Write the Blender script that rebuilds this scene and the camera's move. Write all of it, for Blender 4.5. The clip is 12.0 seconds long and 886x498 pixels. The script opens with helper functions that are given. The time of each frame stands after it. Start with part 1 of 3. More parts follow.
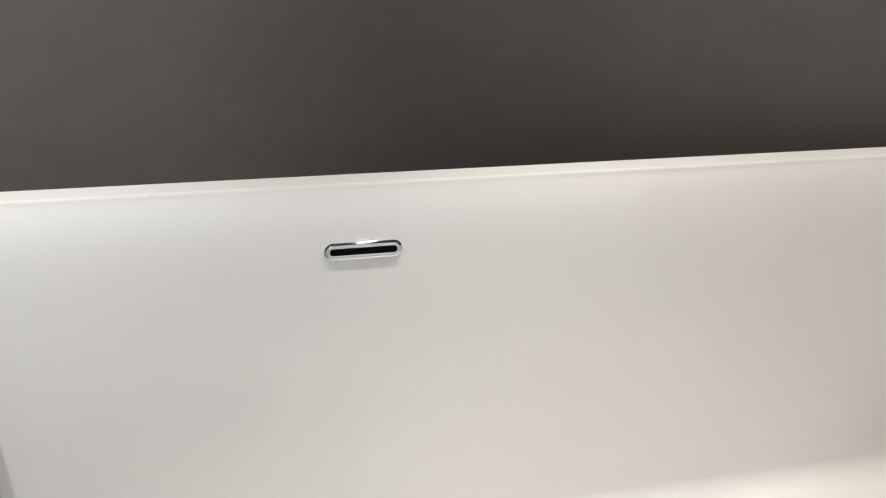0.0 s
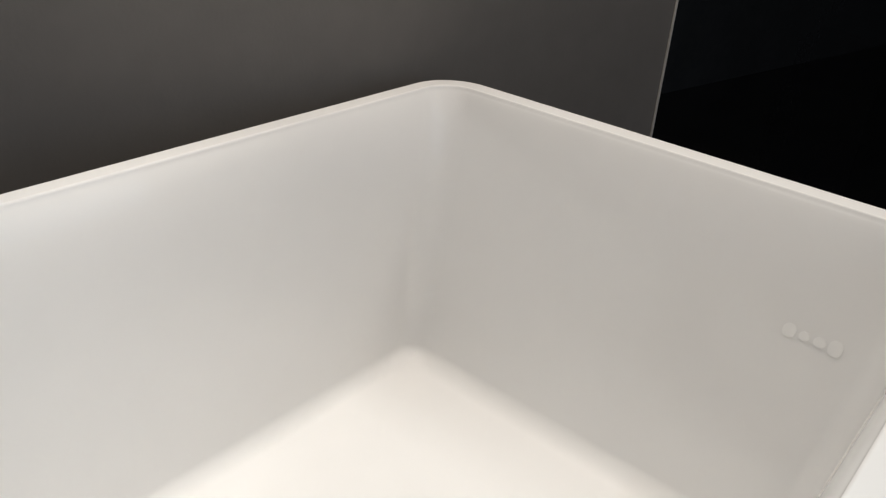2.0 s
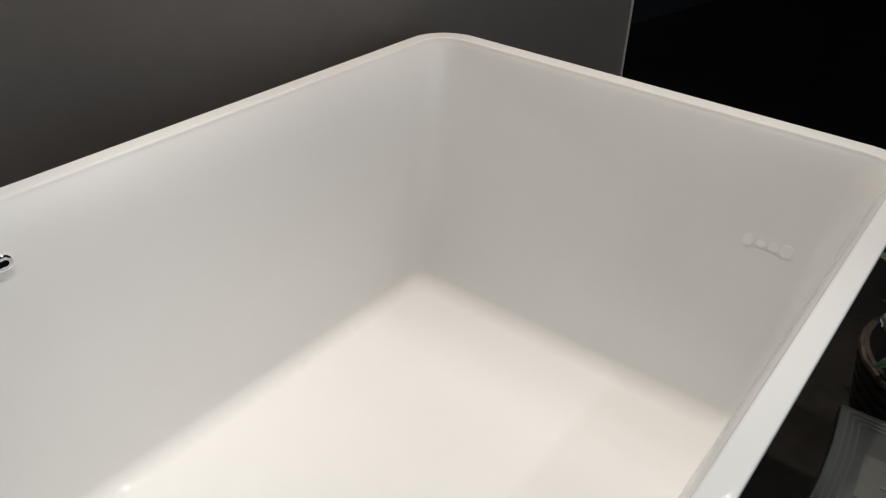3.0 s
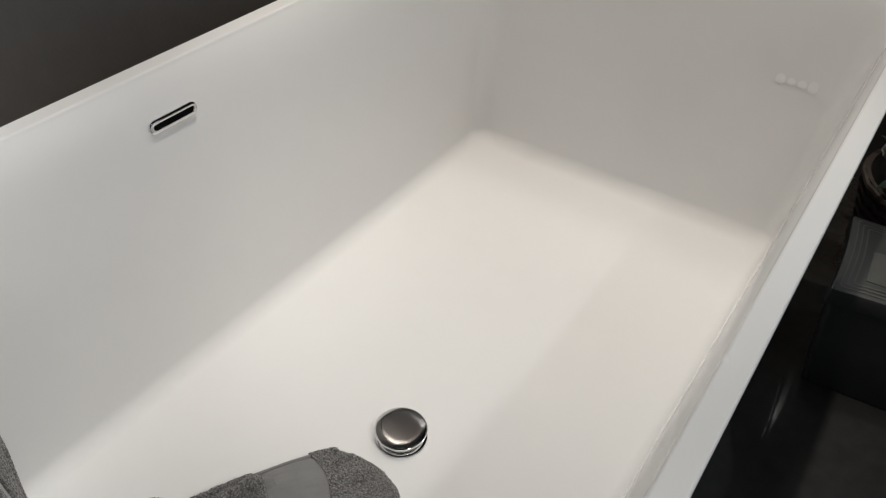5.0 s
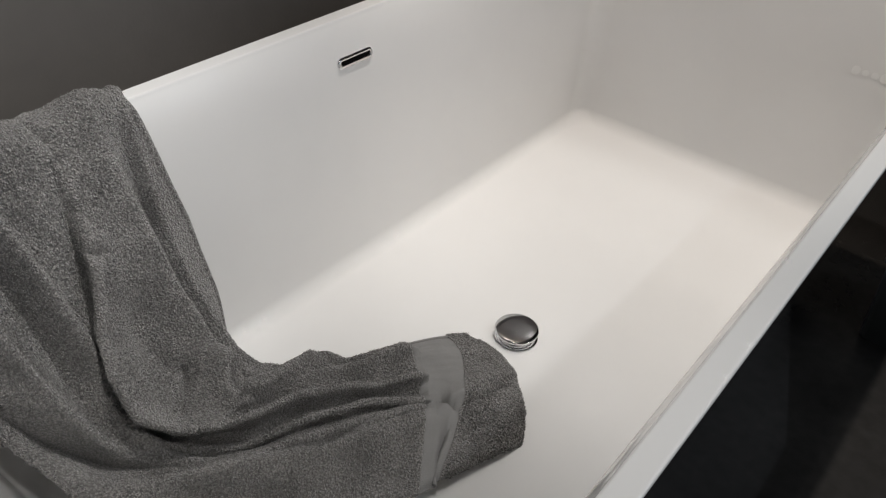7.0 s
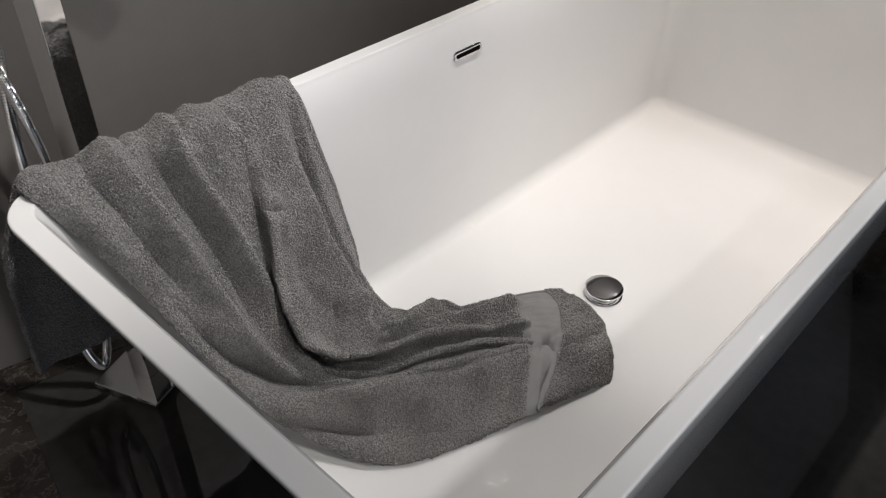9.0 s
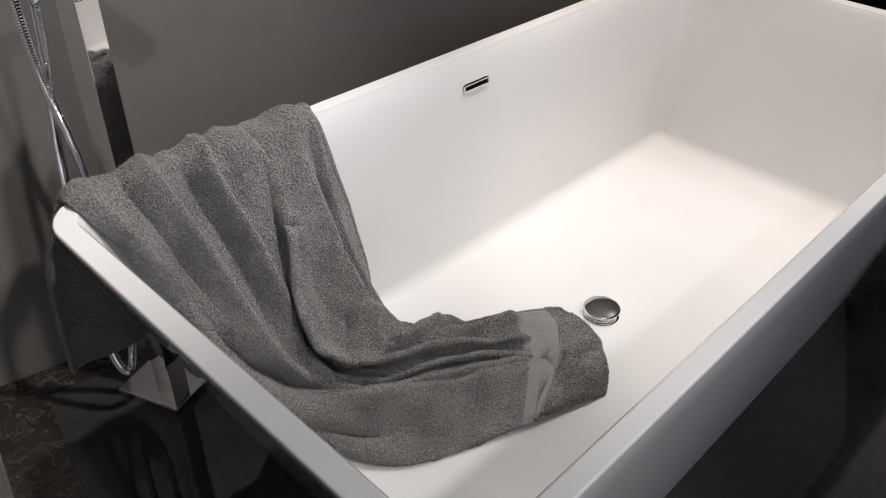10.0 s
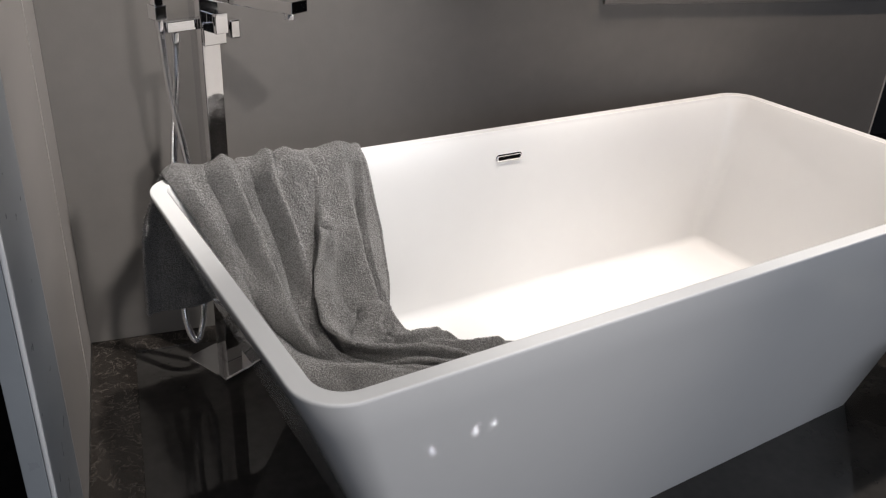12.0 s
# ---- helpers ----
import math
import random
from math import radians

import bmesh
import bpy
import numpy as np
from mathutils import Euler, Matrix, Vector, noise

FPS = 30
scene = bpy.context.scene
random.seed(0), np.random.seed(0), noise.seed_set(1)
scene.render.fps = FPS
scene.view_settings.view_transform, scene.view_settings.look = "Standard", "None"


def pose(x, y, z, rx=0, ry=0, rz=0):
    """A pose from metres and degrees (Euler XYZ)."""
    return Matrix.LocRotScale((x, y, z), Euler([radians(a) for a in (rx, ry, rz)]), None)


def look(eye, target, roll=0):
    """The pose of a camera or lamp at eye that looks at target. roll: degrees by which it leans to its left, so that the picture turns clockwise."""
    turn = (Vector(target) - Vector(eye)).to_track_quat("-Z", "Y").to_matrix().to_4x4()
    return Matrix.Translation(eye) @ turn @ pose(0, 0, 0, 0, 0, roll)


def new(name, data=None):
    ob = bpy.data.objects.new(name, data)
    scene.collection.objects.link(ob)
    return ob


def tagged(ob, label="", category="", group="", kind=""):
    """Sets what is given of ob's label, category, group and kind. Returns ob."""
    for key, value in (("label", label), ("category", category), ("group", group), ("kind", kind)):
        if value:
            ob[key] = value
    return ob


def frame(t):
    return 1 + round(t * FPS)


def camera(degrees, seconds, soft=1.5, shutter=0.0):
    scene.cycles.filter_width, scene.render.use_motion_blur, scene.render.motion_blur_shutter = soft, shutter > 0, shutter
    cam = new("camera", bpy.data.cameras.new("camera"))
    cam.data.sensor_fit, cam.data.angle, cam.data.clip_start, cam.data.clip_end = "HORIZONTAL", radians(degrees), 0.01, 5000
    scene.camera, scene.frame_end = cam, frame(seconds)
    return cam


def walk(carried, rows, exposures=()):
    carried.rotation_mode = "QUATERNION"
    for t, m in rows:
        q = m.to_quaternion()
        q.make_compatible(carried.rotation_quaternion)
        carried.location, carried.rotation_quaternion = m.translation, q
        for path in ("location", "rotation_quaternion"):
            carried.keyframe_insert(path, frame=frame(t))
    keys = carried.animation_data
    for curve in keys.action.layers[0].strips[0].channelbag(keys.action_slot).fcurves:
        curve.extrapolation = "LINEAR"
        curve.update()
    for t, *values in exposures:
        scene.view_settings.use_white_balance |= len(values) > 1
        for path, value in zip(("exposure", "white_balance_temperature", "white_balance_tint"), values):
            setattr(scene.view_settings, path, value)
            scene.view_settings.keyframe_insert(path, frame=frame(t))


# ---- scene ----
# ---- camera and its walk ----
cam = camera(57.42, 12.0, soft=1.2)
PATH = [
    (0, pose(0.7537, 0.0583, 0.9010, 61.310, -2.199, -12.364)),
    (0.2, pose(0.7566, 0.0671, 0.9075, 60.878, -0.976, -17.772)),
    (0.5, pose(0.7544, 0.0657, 0.9187, 60.866, -1.005, -27.310)),
    (1, pose(0.7390, 0.0421, 0.9352, 62.666, -2.540, -36.385)),
    (1.5, pose(0.7392, 0.0125, 0.9339, 63.545, -3.701, -44.697)),
    (2, pose(0.7183, -0.0132, 0.9449, 61.666, -3.600, -48.986)),
    (2.5, pose(0.6492, -0.0324, 0.9818, 58.667, -2.656, -52.085)),
    (3, pose(0.5713, -0.0569, 1.0192, 57.322, -2.023, -52.382)),
    (5, pose(0.2790, -0.0263, 1.0574, 50.266, -1.651, -55.859)),
    (5.5, pose(0.2034, -0.0477, 1.0349, 50.897, -1.827, -55.586)),
    (6, pose(0.1253, -0.0779, 1.0355, 51.911, -1.812, -54.271)),
    (6.5, pose(0.0523, -0.1045, 1.0576, 52.343, -1.973, -52.572)),
    (7, pose(-0.0140, -0.0912, 1.0733, 51.972, -2.897, -50.699)),
    (7.5, pose(-0.0683, -0.0874, 1.0763, 52.465, -2.341, -49.252)),
    (9.5, pose(-0.2493, -0.1770, 1.1895, 51.063, -0.807, -46.893)),
    (10, pose(-0.2717, -0.2279, 1.1955, 53.804, -1.126, -45.585)),
    (10.5, pose(-0.2865, -0.4185, 1.1815, 57.255, -2.472, -36.431)),
    (11, pose(-0.3007, -0.5693, 1.1755, 57.462, -3.803, -32.704)),
    (11.5, pose(-0.2957, -0.6337, 1.1852, 58.143, -3.579, -32.049)),
    (12, pose(-0.2921, -0.7042, 1.1927, 62.989, -3.149, -31.765)),
]
EXPOSURES = [
    (0.0, 0.20, 6700, 10), (0.5, 0.16, 6700, 10), (1.0, 0.06, 6700, 10), (2.0, 0.18, 6600, 10), (2.5, -0.04, 6600, 10), (3.0, 0.0, 6600, 10), (5.0, -0.20, 6600, 10),
    (7.5, -0.10, 6550, 12), (9.5, 0.18, 6550, 14), (10.5, 0.36, 6600, 15), (12.0, 0.62, 6650, 14),
]
walk(cam, PATH, exposures=EXPOSURES)

# ---- world and lights ----
world = bpy.data.worlds.new("world")
scene.world = world
world.use_nodes = True
world.node_tree.nodes["Background"].inputs[0].default_value = (0.6, 0.7, 0.9, 1)
world.node_tree.nodes["Background"].inputs[1].default_value = 0.02


def spot(name, eye, target, watts, degrees, blend, size, colour):
    lamp = bpy.data.lights.new(name, "SPOT")
    lamp.energy, lamp.color = watts, colour
    lamp.spot_size, lamp.spot_blend, lamp.shadow_soft_size = radians(degrees), blend, size
    ob = new(name, lamp)
    ob.matrix_world = look(eye, target)
    return ob


WARM = (1.0, 0.88, 0.76)
NEUTRAL = (0.985, 0.978, 0.945)
COOL = (0.87, 0.94, 1.0)
SPOTS = [
    ((0.72, 0.38, 2.75), (0.80, 0.31, 0.15), 58, 38, 0.6, 0.03, NEUTRAL),
    ((1.10, 0.38, 2.75), (1.32, 0.33, 0.25), 57, 36, 0.6, 0.03, NEUTRAL),
    ((0.55, 0.30, 2.75), (0.16, 1.00, 0.92), 165, 42, 1.0, 0.03, NEUTRAL),
    ((1.70, 0.40, 2.75), (1.75, 0.75, 0.70), 85, 60, 0.8, 0.03, WARM),
    ((2.85, 0.30, 2.75), (1.0, 0.50, 0.17), 17, 40, 0.6, 0.018, NEUTRAL),
    ((3.10, 0.30, 2.75), (1.0, 0.50, 0.17), 19, 40, 0.6, 0.018, NEUTRAL),
    ((4.00, 0.70, 2.75), (0.9, 0.40, 0.40), 20, 34, 0.6, 0.016, NEUTRAL),
    ((0.15, -1.45, 2.75), (0.24, 0.56, 0.42), 88, 35, 0.9, 0.06, NEUTRAL),
    ((2.20, -1.38, 2.75), (0.80, -0.10, 0.10), 13, 44, 0.8, 0.012, COOL),
    ((2.05, -1.38, 2.75), (0.80, -0.10, 0.10), 13, 44, 0.8, 0.012, COOL),
    ((1.68, -1.36, 2.75), (0.60, -0.10, 0.10), 12, 44, 0.8, 0.012, COOL),
]
for eye, target, watts, degrees, blend, size, colour in SPOTS:
    spot("spot_lamp", eye, target, watts, degrees, blend, size, colour)
# Added broad cool fill from the front, with no window behind it.
glow = bpy.data.lights.new("cool_front_fill", "AREA")
glow.shape, glow.size, glow.size_y, glow.energy, glow.color = "RECTANGLE", 5.2, 2.3, 27, (0.78, 0.87, 1.0)
new("cool_front_fill", glow).matrix_world = look((0.6, -3.3, 1.6), (0.6, 0.3, 0.5))


# ---- materials ----
def material(name, base, rough=0.5, metal=0.0, spec=0.5, spread=0.06, scale=6.0, fine=0.0, fine_scale=300.0, coat=0.0):
    """A principled material whose colour drifts at two scales, with an optional fine relief."""
    m = bpy.data.materials.new(name)
    m.use_nodes = True
    n, l = m.node_tree.nodes, m.node_tree.links
    b = n["Principled BSDF"]
    co = n.new("ShaderNodeTexCoord")
    mixes = []
    for s, w in ((scale, spread), (scale * 9, spread * 0.5)):
        tex = n.new("ShaderNodeTexNoise")
        tex.inputs["Scale"].default_value, tex.inputs["Detail"].default_value = s, 5
        l.new(co.outputs["Object"], tex.inputs["Vector"])
        r = n.new("ShaderNodeMapRange")
        r.inputs["From Min"].default_value, r.inputs["From Max"].default_value = 0.3, 0.7
        r.inputs["To Min"].default_value, r.inputs["To Max"].default_value = 1 - w, 1 + w
        l.new(tex.outputs["Fac"], r.inputs["Value"])
        mixes.append(r)
    mul = n.new("ShaderNodeMath")
    mul.operation = "MULTIPLY"
    l.new(mixes[0].outputs[0], mul.inputs[0])
    l.new(mixes[1].outputs[0], mul.inputs[1])
    tint = n.new("ShaderNodeVectorMath")
    tint.operation = "SCALE"
    tint.inputs[0].default_value = base
    l.new(mul.outputs[0], tint.inputs["Scale"])
    l.new(tint.outputs[0], b.inputs["Base Color"])
    rr = n.new("ShaderNodeMath")
    rr.operation = "MULTIPLY"
    rr.inputs[1].default_value = rough
    l.new(mixes[1].outputs[0], rr.inputs[0])
    l.new(rr.outputs[0], b.inputs["Roughness"])
    b.inputs["Metallic"].default_value = metal
    b.inputs["Specular IOR Level"].default_value = spec
    b.inputs["Coat Weight"].default_value = coat
    b.inputs["Coat Roughness"].default_value = 0.04
    if fine:
        ft = n.new("ShaderNodeTexNoise")
        ft.inputs["Scale"].default_value, ft.inputs["Detail"].default_value = fine_scale, 4
        l.new(co.outputs["Object"], ft.inputs["Vector"])
        bump = n.new("ShaderNodeBump")
        bump.inputs["Strength"].default_value, bump.inputs["Distance"].default_value = fine, 0.002
        l.new(ft.outputs["Fac"], bump.inputs["Height"])
        l.new(bump.outputs[0], b.inputs["Normal"])
    return m


def terry_material():
    """Grey terry cloth: loops as small cells, tips lighter and gaps darker, their shading put into the colour."""
    m = bpy.data.materials.new("terry_cloth")
    m.use_nodes = True
    n, l = m.node_tree.nodes, m.node_tree.links
    b = n["Principled BSDF"]
    co = n.new("ShaderNodeTexCoord")
    warp = n.new("ShaderNodeTexNoise")
    warp.inputs["Scale"].default_value = 90
    l.new(co.outputs["Object"], warp.inputs["Vector"])
    add = n.new("ShaderNodeMixRGB")
    add.blend_type, add.inputs[0].default_value = "ADD", 0.006
    l.new(co.outputs["Object"], add.inputs[1])
    l.new(warp.outputs["Color"], add.inputs[2])
    cells = n.new("ShaderNodeTexVoronoi")
    cells.inputs["Scale"].default_value = 360
    l.new(add.outputs[0], cells.inputs["Vector"])
    fuzz = n.new("ShaderNodeTexNoise")
    fuzz.inputs["Scale"].default_value, fuzz.inputs["Detail"].default_value = 420, 3
    l.new(co.outputs["Object"], fuzz.inputs["Vector"])
    big = n.new("ShaderNodeTexNoise")
    big.inputs["Scale"].default_value, big.inputs["Detail"].default_value = 22, 4
    l.new(co.outputs["Object"], big.inputs["Vector"])
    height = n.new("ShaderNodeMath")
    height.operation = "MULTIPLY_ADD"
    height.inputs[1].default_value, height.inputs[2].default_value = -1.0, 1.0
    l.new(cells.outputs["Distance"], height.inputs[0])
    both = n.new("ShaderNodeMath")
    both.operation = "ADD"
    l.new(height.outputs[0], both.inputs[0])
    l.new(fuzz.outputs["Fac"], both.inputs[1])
    # the pile's self-shading as colour: dark in the gaps, pale on the tips
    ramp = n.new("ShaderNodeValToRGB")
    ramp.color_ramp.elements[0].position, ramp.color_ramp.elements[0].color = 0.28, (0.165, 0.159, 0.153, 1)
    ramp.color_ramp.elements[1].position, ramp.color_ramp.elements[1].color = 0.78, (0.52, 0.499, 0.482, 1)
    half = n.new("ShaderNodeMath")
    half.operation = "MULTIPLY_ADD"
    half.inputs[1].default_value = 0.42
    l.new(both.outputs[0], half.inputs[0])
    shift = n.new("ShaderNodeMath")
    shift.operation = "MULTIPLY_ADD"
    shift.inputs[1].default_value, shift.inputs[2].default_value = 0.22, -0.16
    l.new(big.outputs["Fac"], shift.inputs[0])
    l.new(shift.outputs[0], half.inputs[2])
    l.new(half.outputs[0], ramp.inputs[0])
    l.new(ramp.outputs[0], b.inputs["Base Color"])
    bump = n.new("ShaderNodeBump")
    bump.inputs["Strength"].default_value, bump.inputs["Distance"].default_value = 1.0, 0.0035
    l.new(both.outputs[0], bump.inputs["Height"])
    l.new(bump.outputs[0], b.inputs["Normal"])
    b.inputs["Roughness"].default_value = 0.95
    b.inputs["Specular IOR Level"].default_value = 0.1
    b.inputs["Sheen Weight"].default_value, b.inputs["Sheen Roughness"].default_value = 0.25, 0.4
    return m


def marble_material(name, scale, gain):
    """Polished brown-black marble with thin broken veins."""
    m = bpy.data.materials.new(name)
    m.use_nodes = True
    n, l = m.node_tree.nodes, m.node_tree.links
    b = n["Principled BSDF"]
    co = n.new("ShaderNodeTexCoord")
    warp = n.new("ShaderNodeTexNoise")
    warp.inputs["Scale"].default_value, warp.inputs["Detail"].default_value = 14, 6
    l.new(co.outputs["Object"], warp.inputs["Vector"])
    add = n.new("ShaderNodeMixRGB")
    add.blend_type, add.inputs[0].default_value = "ADD", 0.09
    l.new(co.outputs["Object"], add.inputs[1])
    l.new(warp.outputs["Color"], add.inputs[2])
    veins = n.new("ShaderNodeTexNoise")
    veins.inputs["Scale"].default_value, veins.inputs["Detail"].default_value, veins.inputs["Roughness"].default_value = scale, 7, 0.60
    l.new(add.outputs[0], veins.inputs["Vector"])
    ramp = n.new("ShaderNodeValToRGB")
    stops = ramp.color_ramp.elements

    def shade(r, g, bl):
        return (r * gain, g * gain, bl * gain, 1)

    stops[0].position, stops[0].color = 0.28, shade(0.040, 0.034, 0.029)
    stops[1].position, stops[1].color = 0.78, shade(0.080, 0.068, 0.058)
    for place, colour in ((0.494, shade(0.050, 0.042, 0.036)), (0.503, shade(0.25, 0.22, 0.19)), (0.512, shade(0.060, 0.050, 0.042)), (0.62, shade(0.050, 0.042, 0.036))):
        stops.new(place).color = colour
    l.new(veins.outputs["Fac"], ramp.inputs[0])
    l.new(ramp.outputs[0], b.inputs["Base Color"])
    b.inputs["Roughness"].default_value = 0.18
    return m


ACRYLIC = material("white_acrylic", (0.79, 0.783, 0.772), 0.018, spread=0.012, scale=2.0, spec=0.5)
MARK_PALE = material("pale_matt_mark", (0.83, 0.824, 0.813), 0.3, spread=0.01)
CHROME = material("chrome", (0.78, 0.78, 0.79), 0.05, 1.0, spread=0.03, scale=9)
# near-black colour for the shade inside the overflow slot and the partition slit
HOLLOW_SHADE = material("hollow_shade_black", (0.006, 0.006, 0.006), 0.9, spec=0.0)
WALL = material("grey_wall_paint", (0.185, 0.172, 0.160), 0.55, spread=0.07, scale=2.5, fine=0.12, fine_scale=160, spec=0.3)
PANEL = material("grey_lacquer", (0.17, 0.155, 0.148), 0.35, spread=0.05, scale=3)
PARTITION = material("warm_grey_panel_paint", (0.36, 0.335, 0.315), 0.34, spread=0.05, scale=3, fine=0.05, fine_scale=120)
FRAME = material("blue_grey_frame_paint", (0.30, 0.325, 0.35), 0.28, spread=0.05, scale=3, fine=0.05, fine_scale=120)
# pale colour carries the white highlight along the partition's edge strip
EDGE = material("edge_strip_highlight", (0.74, 0.75, 0.76), 0.25, spread=0.05)
BLACK = material("dark_space_black", (0.040, 0.040, 0.041), 0.16, spread=0.1, scale=4)
CEILING = material("dark_ceiling", (0.04, 0.039, 0.038), 0.8)
TERRY = terry_material()
BAND = material("flat_woven_band", (0.22, 0.216, 0.212), 0.75, spread=0.05, scale=30, fine=0.35, fine_scale=900, spec=0.2)
MARBLE = marble_material("brown_marble", 24, 0.42)
FLOOR = material("dark_polished_stone", (0.030, 0.028, 0.026), 0.03, spread=0.25, scale=4)
# flat pale non-metal colour in place of the corner trim's bright reflection
TRIM_SHINE = material("pale_trim", (0.62, 0.60, 0.57), 0.4)
TIN = material("printed_tin", (0.040, 0.042, 0.038), 0.42, spread=0.12, scale=12)
TIN_LINE = material("pale_print", (0.11, 0.11, 0.10), 0.45)
TIN_PANEL = material("pale_tin_field", (0.072, 0.073, 0.064), 0.45, spread=0.15, scale=25)
WICKER = material("dark_wicker", (0.05, 0.038, 0.03), 0.6, spread=0.3, scale=60)
PETAL = material("dusty_red_petal", (0.20, 0.055, 0.045), 0.7, spread=0.3, scale=40)
LEAF = material("dark_green_leaf", (0.035, 0.075, 0.035), 0.45, spread=0.3, scale=30)
PALE = material("pale_blossom", (0.55, 0.53, 0.47), 0.6)


# ---- builders ----
def thing(name, at=None):
    ob = new(name)
    ob.matrix_world = at if at is not None else Matrix()
    ob.empty_display_size = 0.05
    return ob


def mesh_of(name, bm, mat, smooth=False):
    me = bpy.data.meshes.new(name)
    bmesh.ops.recalc_face_normals(bm, faces=bm.faces)
    bm.to_mesh(me)
    bm.free()
    for mt in mat if isinstance(mat, (list, tuple)) else (mat,):
        me.materials.append(mt)
    if smooth:
        for p in me.polygons:
            p.use_smooth = True
        me.set_sharp_from_angle(angle=radians(38))
    return me


def part(name, bm, mat, parent, label="", smooth=False, at=None):
    """One mesh object under a thing or a part."""
    ob = new(name, mesh_of(name, bm, mat, smooth))
    ob.parent = parent
    if at is not None:
        ob.matrix_basis = at
    return tagged(ob, label)


def box(size, centre=(0, 0, 0), bevel=0.0, segments=2, turn=None):
    bm = bmesh.new()
    bmesh.ops.create_cube(bm, size=1, matrix=Matrix.Diagonal((*size, 1)))
    if bevel:
        bmesh.ops.bevel(bm, geom=bm.edges[:], offset=bevel, segments=segments, profile=0.5, affect="EDGES")
    if turn is not None:
        bmesh.ops.transform(bm, matrix=turn, verts=bm.verts)
    bmesh.ops.translate(bm, vec=centre, verts=bm.verts)
    return bm


def lathe(profile, steps=40):
    """A turned shape from (radius, z) pairs."""
    bm = bmesh.new()
    rings = []
    for r, z in profile:
        if r < 1e-6:
            rings.append([bm.verts.new((0, 0, z))])
        else:
            rings.append([bm.verts.new((r * math.cos(2 * math.pi * i / steps), r * math.sin(2 * math.pi * i / steps), z)) for i in range(steps)])
    for a, b in zip(rings, rings[1:]):
        for i in range(steps):
            j = (i + 1) % steps
            if len(a) == 1:
                bm.faces.new((a[0], b[i], b[j]))
            elif len(b) == 1:
                bm.faces.new((a[i], a[j], b[0]))
            else:
                bm.faces.new((a[i], a[j], b[j], b[i]))
    return bm


def smooth_path(nodes, count):
    """A Catmull-Rom curve through the nodes, as count + 1 points."""
    p = [Vector(v) for v in nodes]
    p = [2 * p[0] - p[1], *p, 2 * p[-1] - p[-2]]
    out = []
    spans = len(p) - 3
    for k in range(count + 1):
        s = k / count * spans
        i = min(int(s), spans - 1)
        f = s - i
        a, b, c, d = p[i:i + 4]
        out.append(0.5 * (2 * b + (c - a) * f + (2 * a - 5 * b + 4 * c - d) * f * f + (3 * b - a - 3 * c + d) * f ** 3))
    return out


def tube(points, radius, sides=10, ribs=0.0):
    """A tube along points; with ribs, every other ring is wider."""
    bm = bmesh.new()
    rings, up = [], Vector((0.3, 0.2, 1)).normalized()
    for k, p in enumerate(points):
        t = (points[min(k + 1, len(points) - 1)] - points[max(k - 1, 0)]).normalized()
        side = t.cross(up)
        side = side.normalized() if side.length > 1e-4 else t.orthogonal().normalized()
        up = side.cross(t).normalized()
        r = radius + (ribs if k % 2 else 0)
        rings.append([bm.verts.new(p + r * (math.cos(2 * math.pi * i / sides) * side + math.sin(2 * math.pi * i / sides) * up)) for i in range(sides)])
    for a, b in zip(rings, rings[1:]):
        for i in range(sides):
            j = (i + 1) % sides
            bm.faces.new((a[i], a[j], b[j], b[i]))
    bm.faces.new(rings[0])
    bm.faces.new(rings[-1])
    return bm


def rounded_ring(x0, x1, y0, y1, r, z, corner=12, side=6):
    """Points of a rounded rectangle, anticlockwise, with a fixed count."""
    pts = []
    for cx, cy, a0 in ((x1 - r, y1 - r, 0), (x0 + r, y1 - r, 90), (x0 + r, y0 + r, 180), (x1 - r, y0 + r, 270)):
        for k in range(corner + 1):
            a = radians(a0 + 90 * k / corner)
            pts.append(Vector((cx + r * math.cos(a), cy + r * math.sin(a), z)))
    out = []
    for i, p in enumerate(pts):
        out.append(p)
        if i % (corner + 1) == corner:
            q = pts[(i + 1) % len(pts)]
            out += [p.lerp(q, k / side) for k in range(1, side)]
    return out


def loft(rings, close_first=True, close_last=True):
    bm = bmesh.new()
    vs = [[bm.verts.new(p) for p in ring] for ring in rings]
    n = len(vs[0])
    for a, b in zip(vs, vs[1:]):
        for i in range(n):
            j = (i + 1) % n
            bm.faces.new((a[i], a[j], b[j], b[i]))
    if close_first:
        bm.faces.new(vs[0][::-1])
    if close_last:
        bm.faces.new(vs[-1])
    return bm


# ---- the room ----
# The room stands turned against the bathtub: its corner and its angle.
ANGLE = -11.09
ROOM = pose(-0.0919, 1.1956, 0, 0, 0, ANGLE)


def room_box(name, x0, x1, y0, y1, z0, z1, mat, label, category, bevel=0.0):
    bm = box((x1 - x0, y1 - y0, z1 - z0), ((x0 + x1) / 2, (y0 + y1) / 2, (z0 + z1) / 2), bevel)
    ob = new(name, mesh_of(name, bm, mat))
    ob.matrix_world = ROOM
    return tagged(ob, label, category, kind="structure")


CEIL = 2.85
room_box("floor", -2.2, 5.8, -5.2, 1.1, -0.1, 0.0, FLOOR, "polished brown-black stone floor with a soft sheen", "floor")
room_box("ceiling", -2.2, 5.8, -5.2, 1.1, CEIL, CEIL + 0.1, CEILING, "dark matt showroom ceiling", "ceiling")
room_box("wall_back", -0.05, 2.46, 0.0, 0.12, 0.0, CEIL, WALL, "plain dark grey painted wall behind the bathtub", "wall")
T = 0.036
room_box("wall_left", -T, 0.0, -0.628, -0.211, 0.0, CEIL, PARTITION, "warm grey partition panel beside the bathtub", "wall", 0.001)
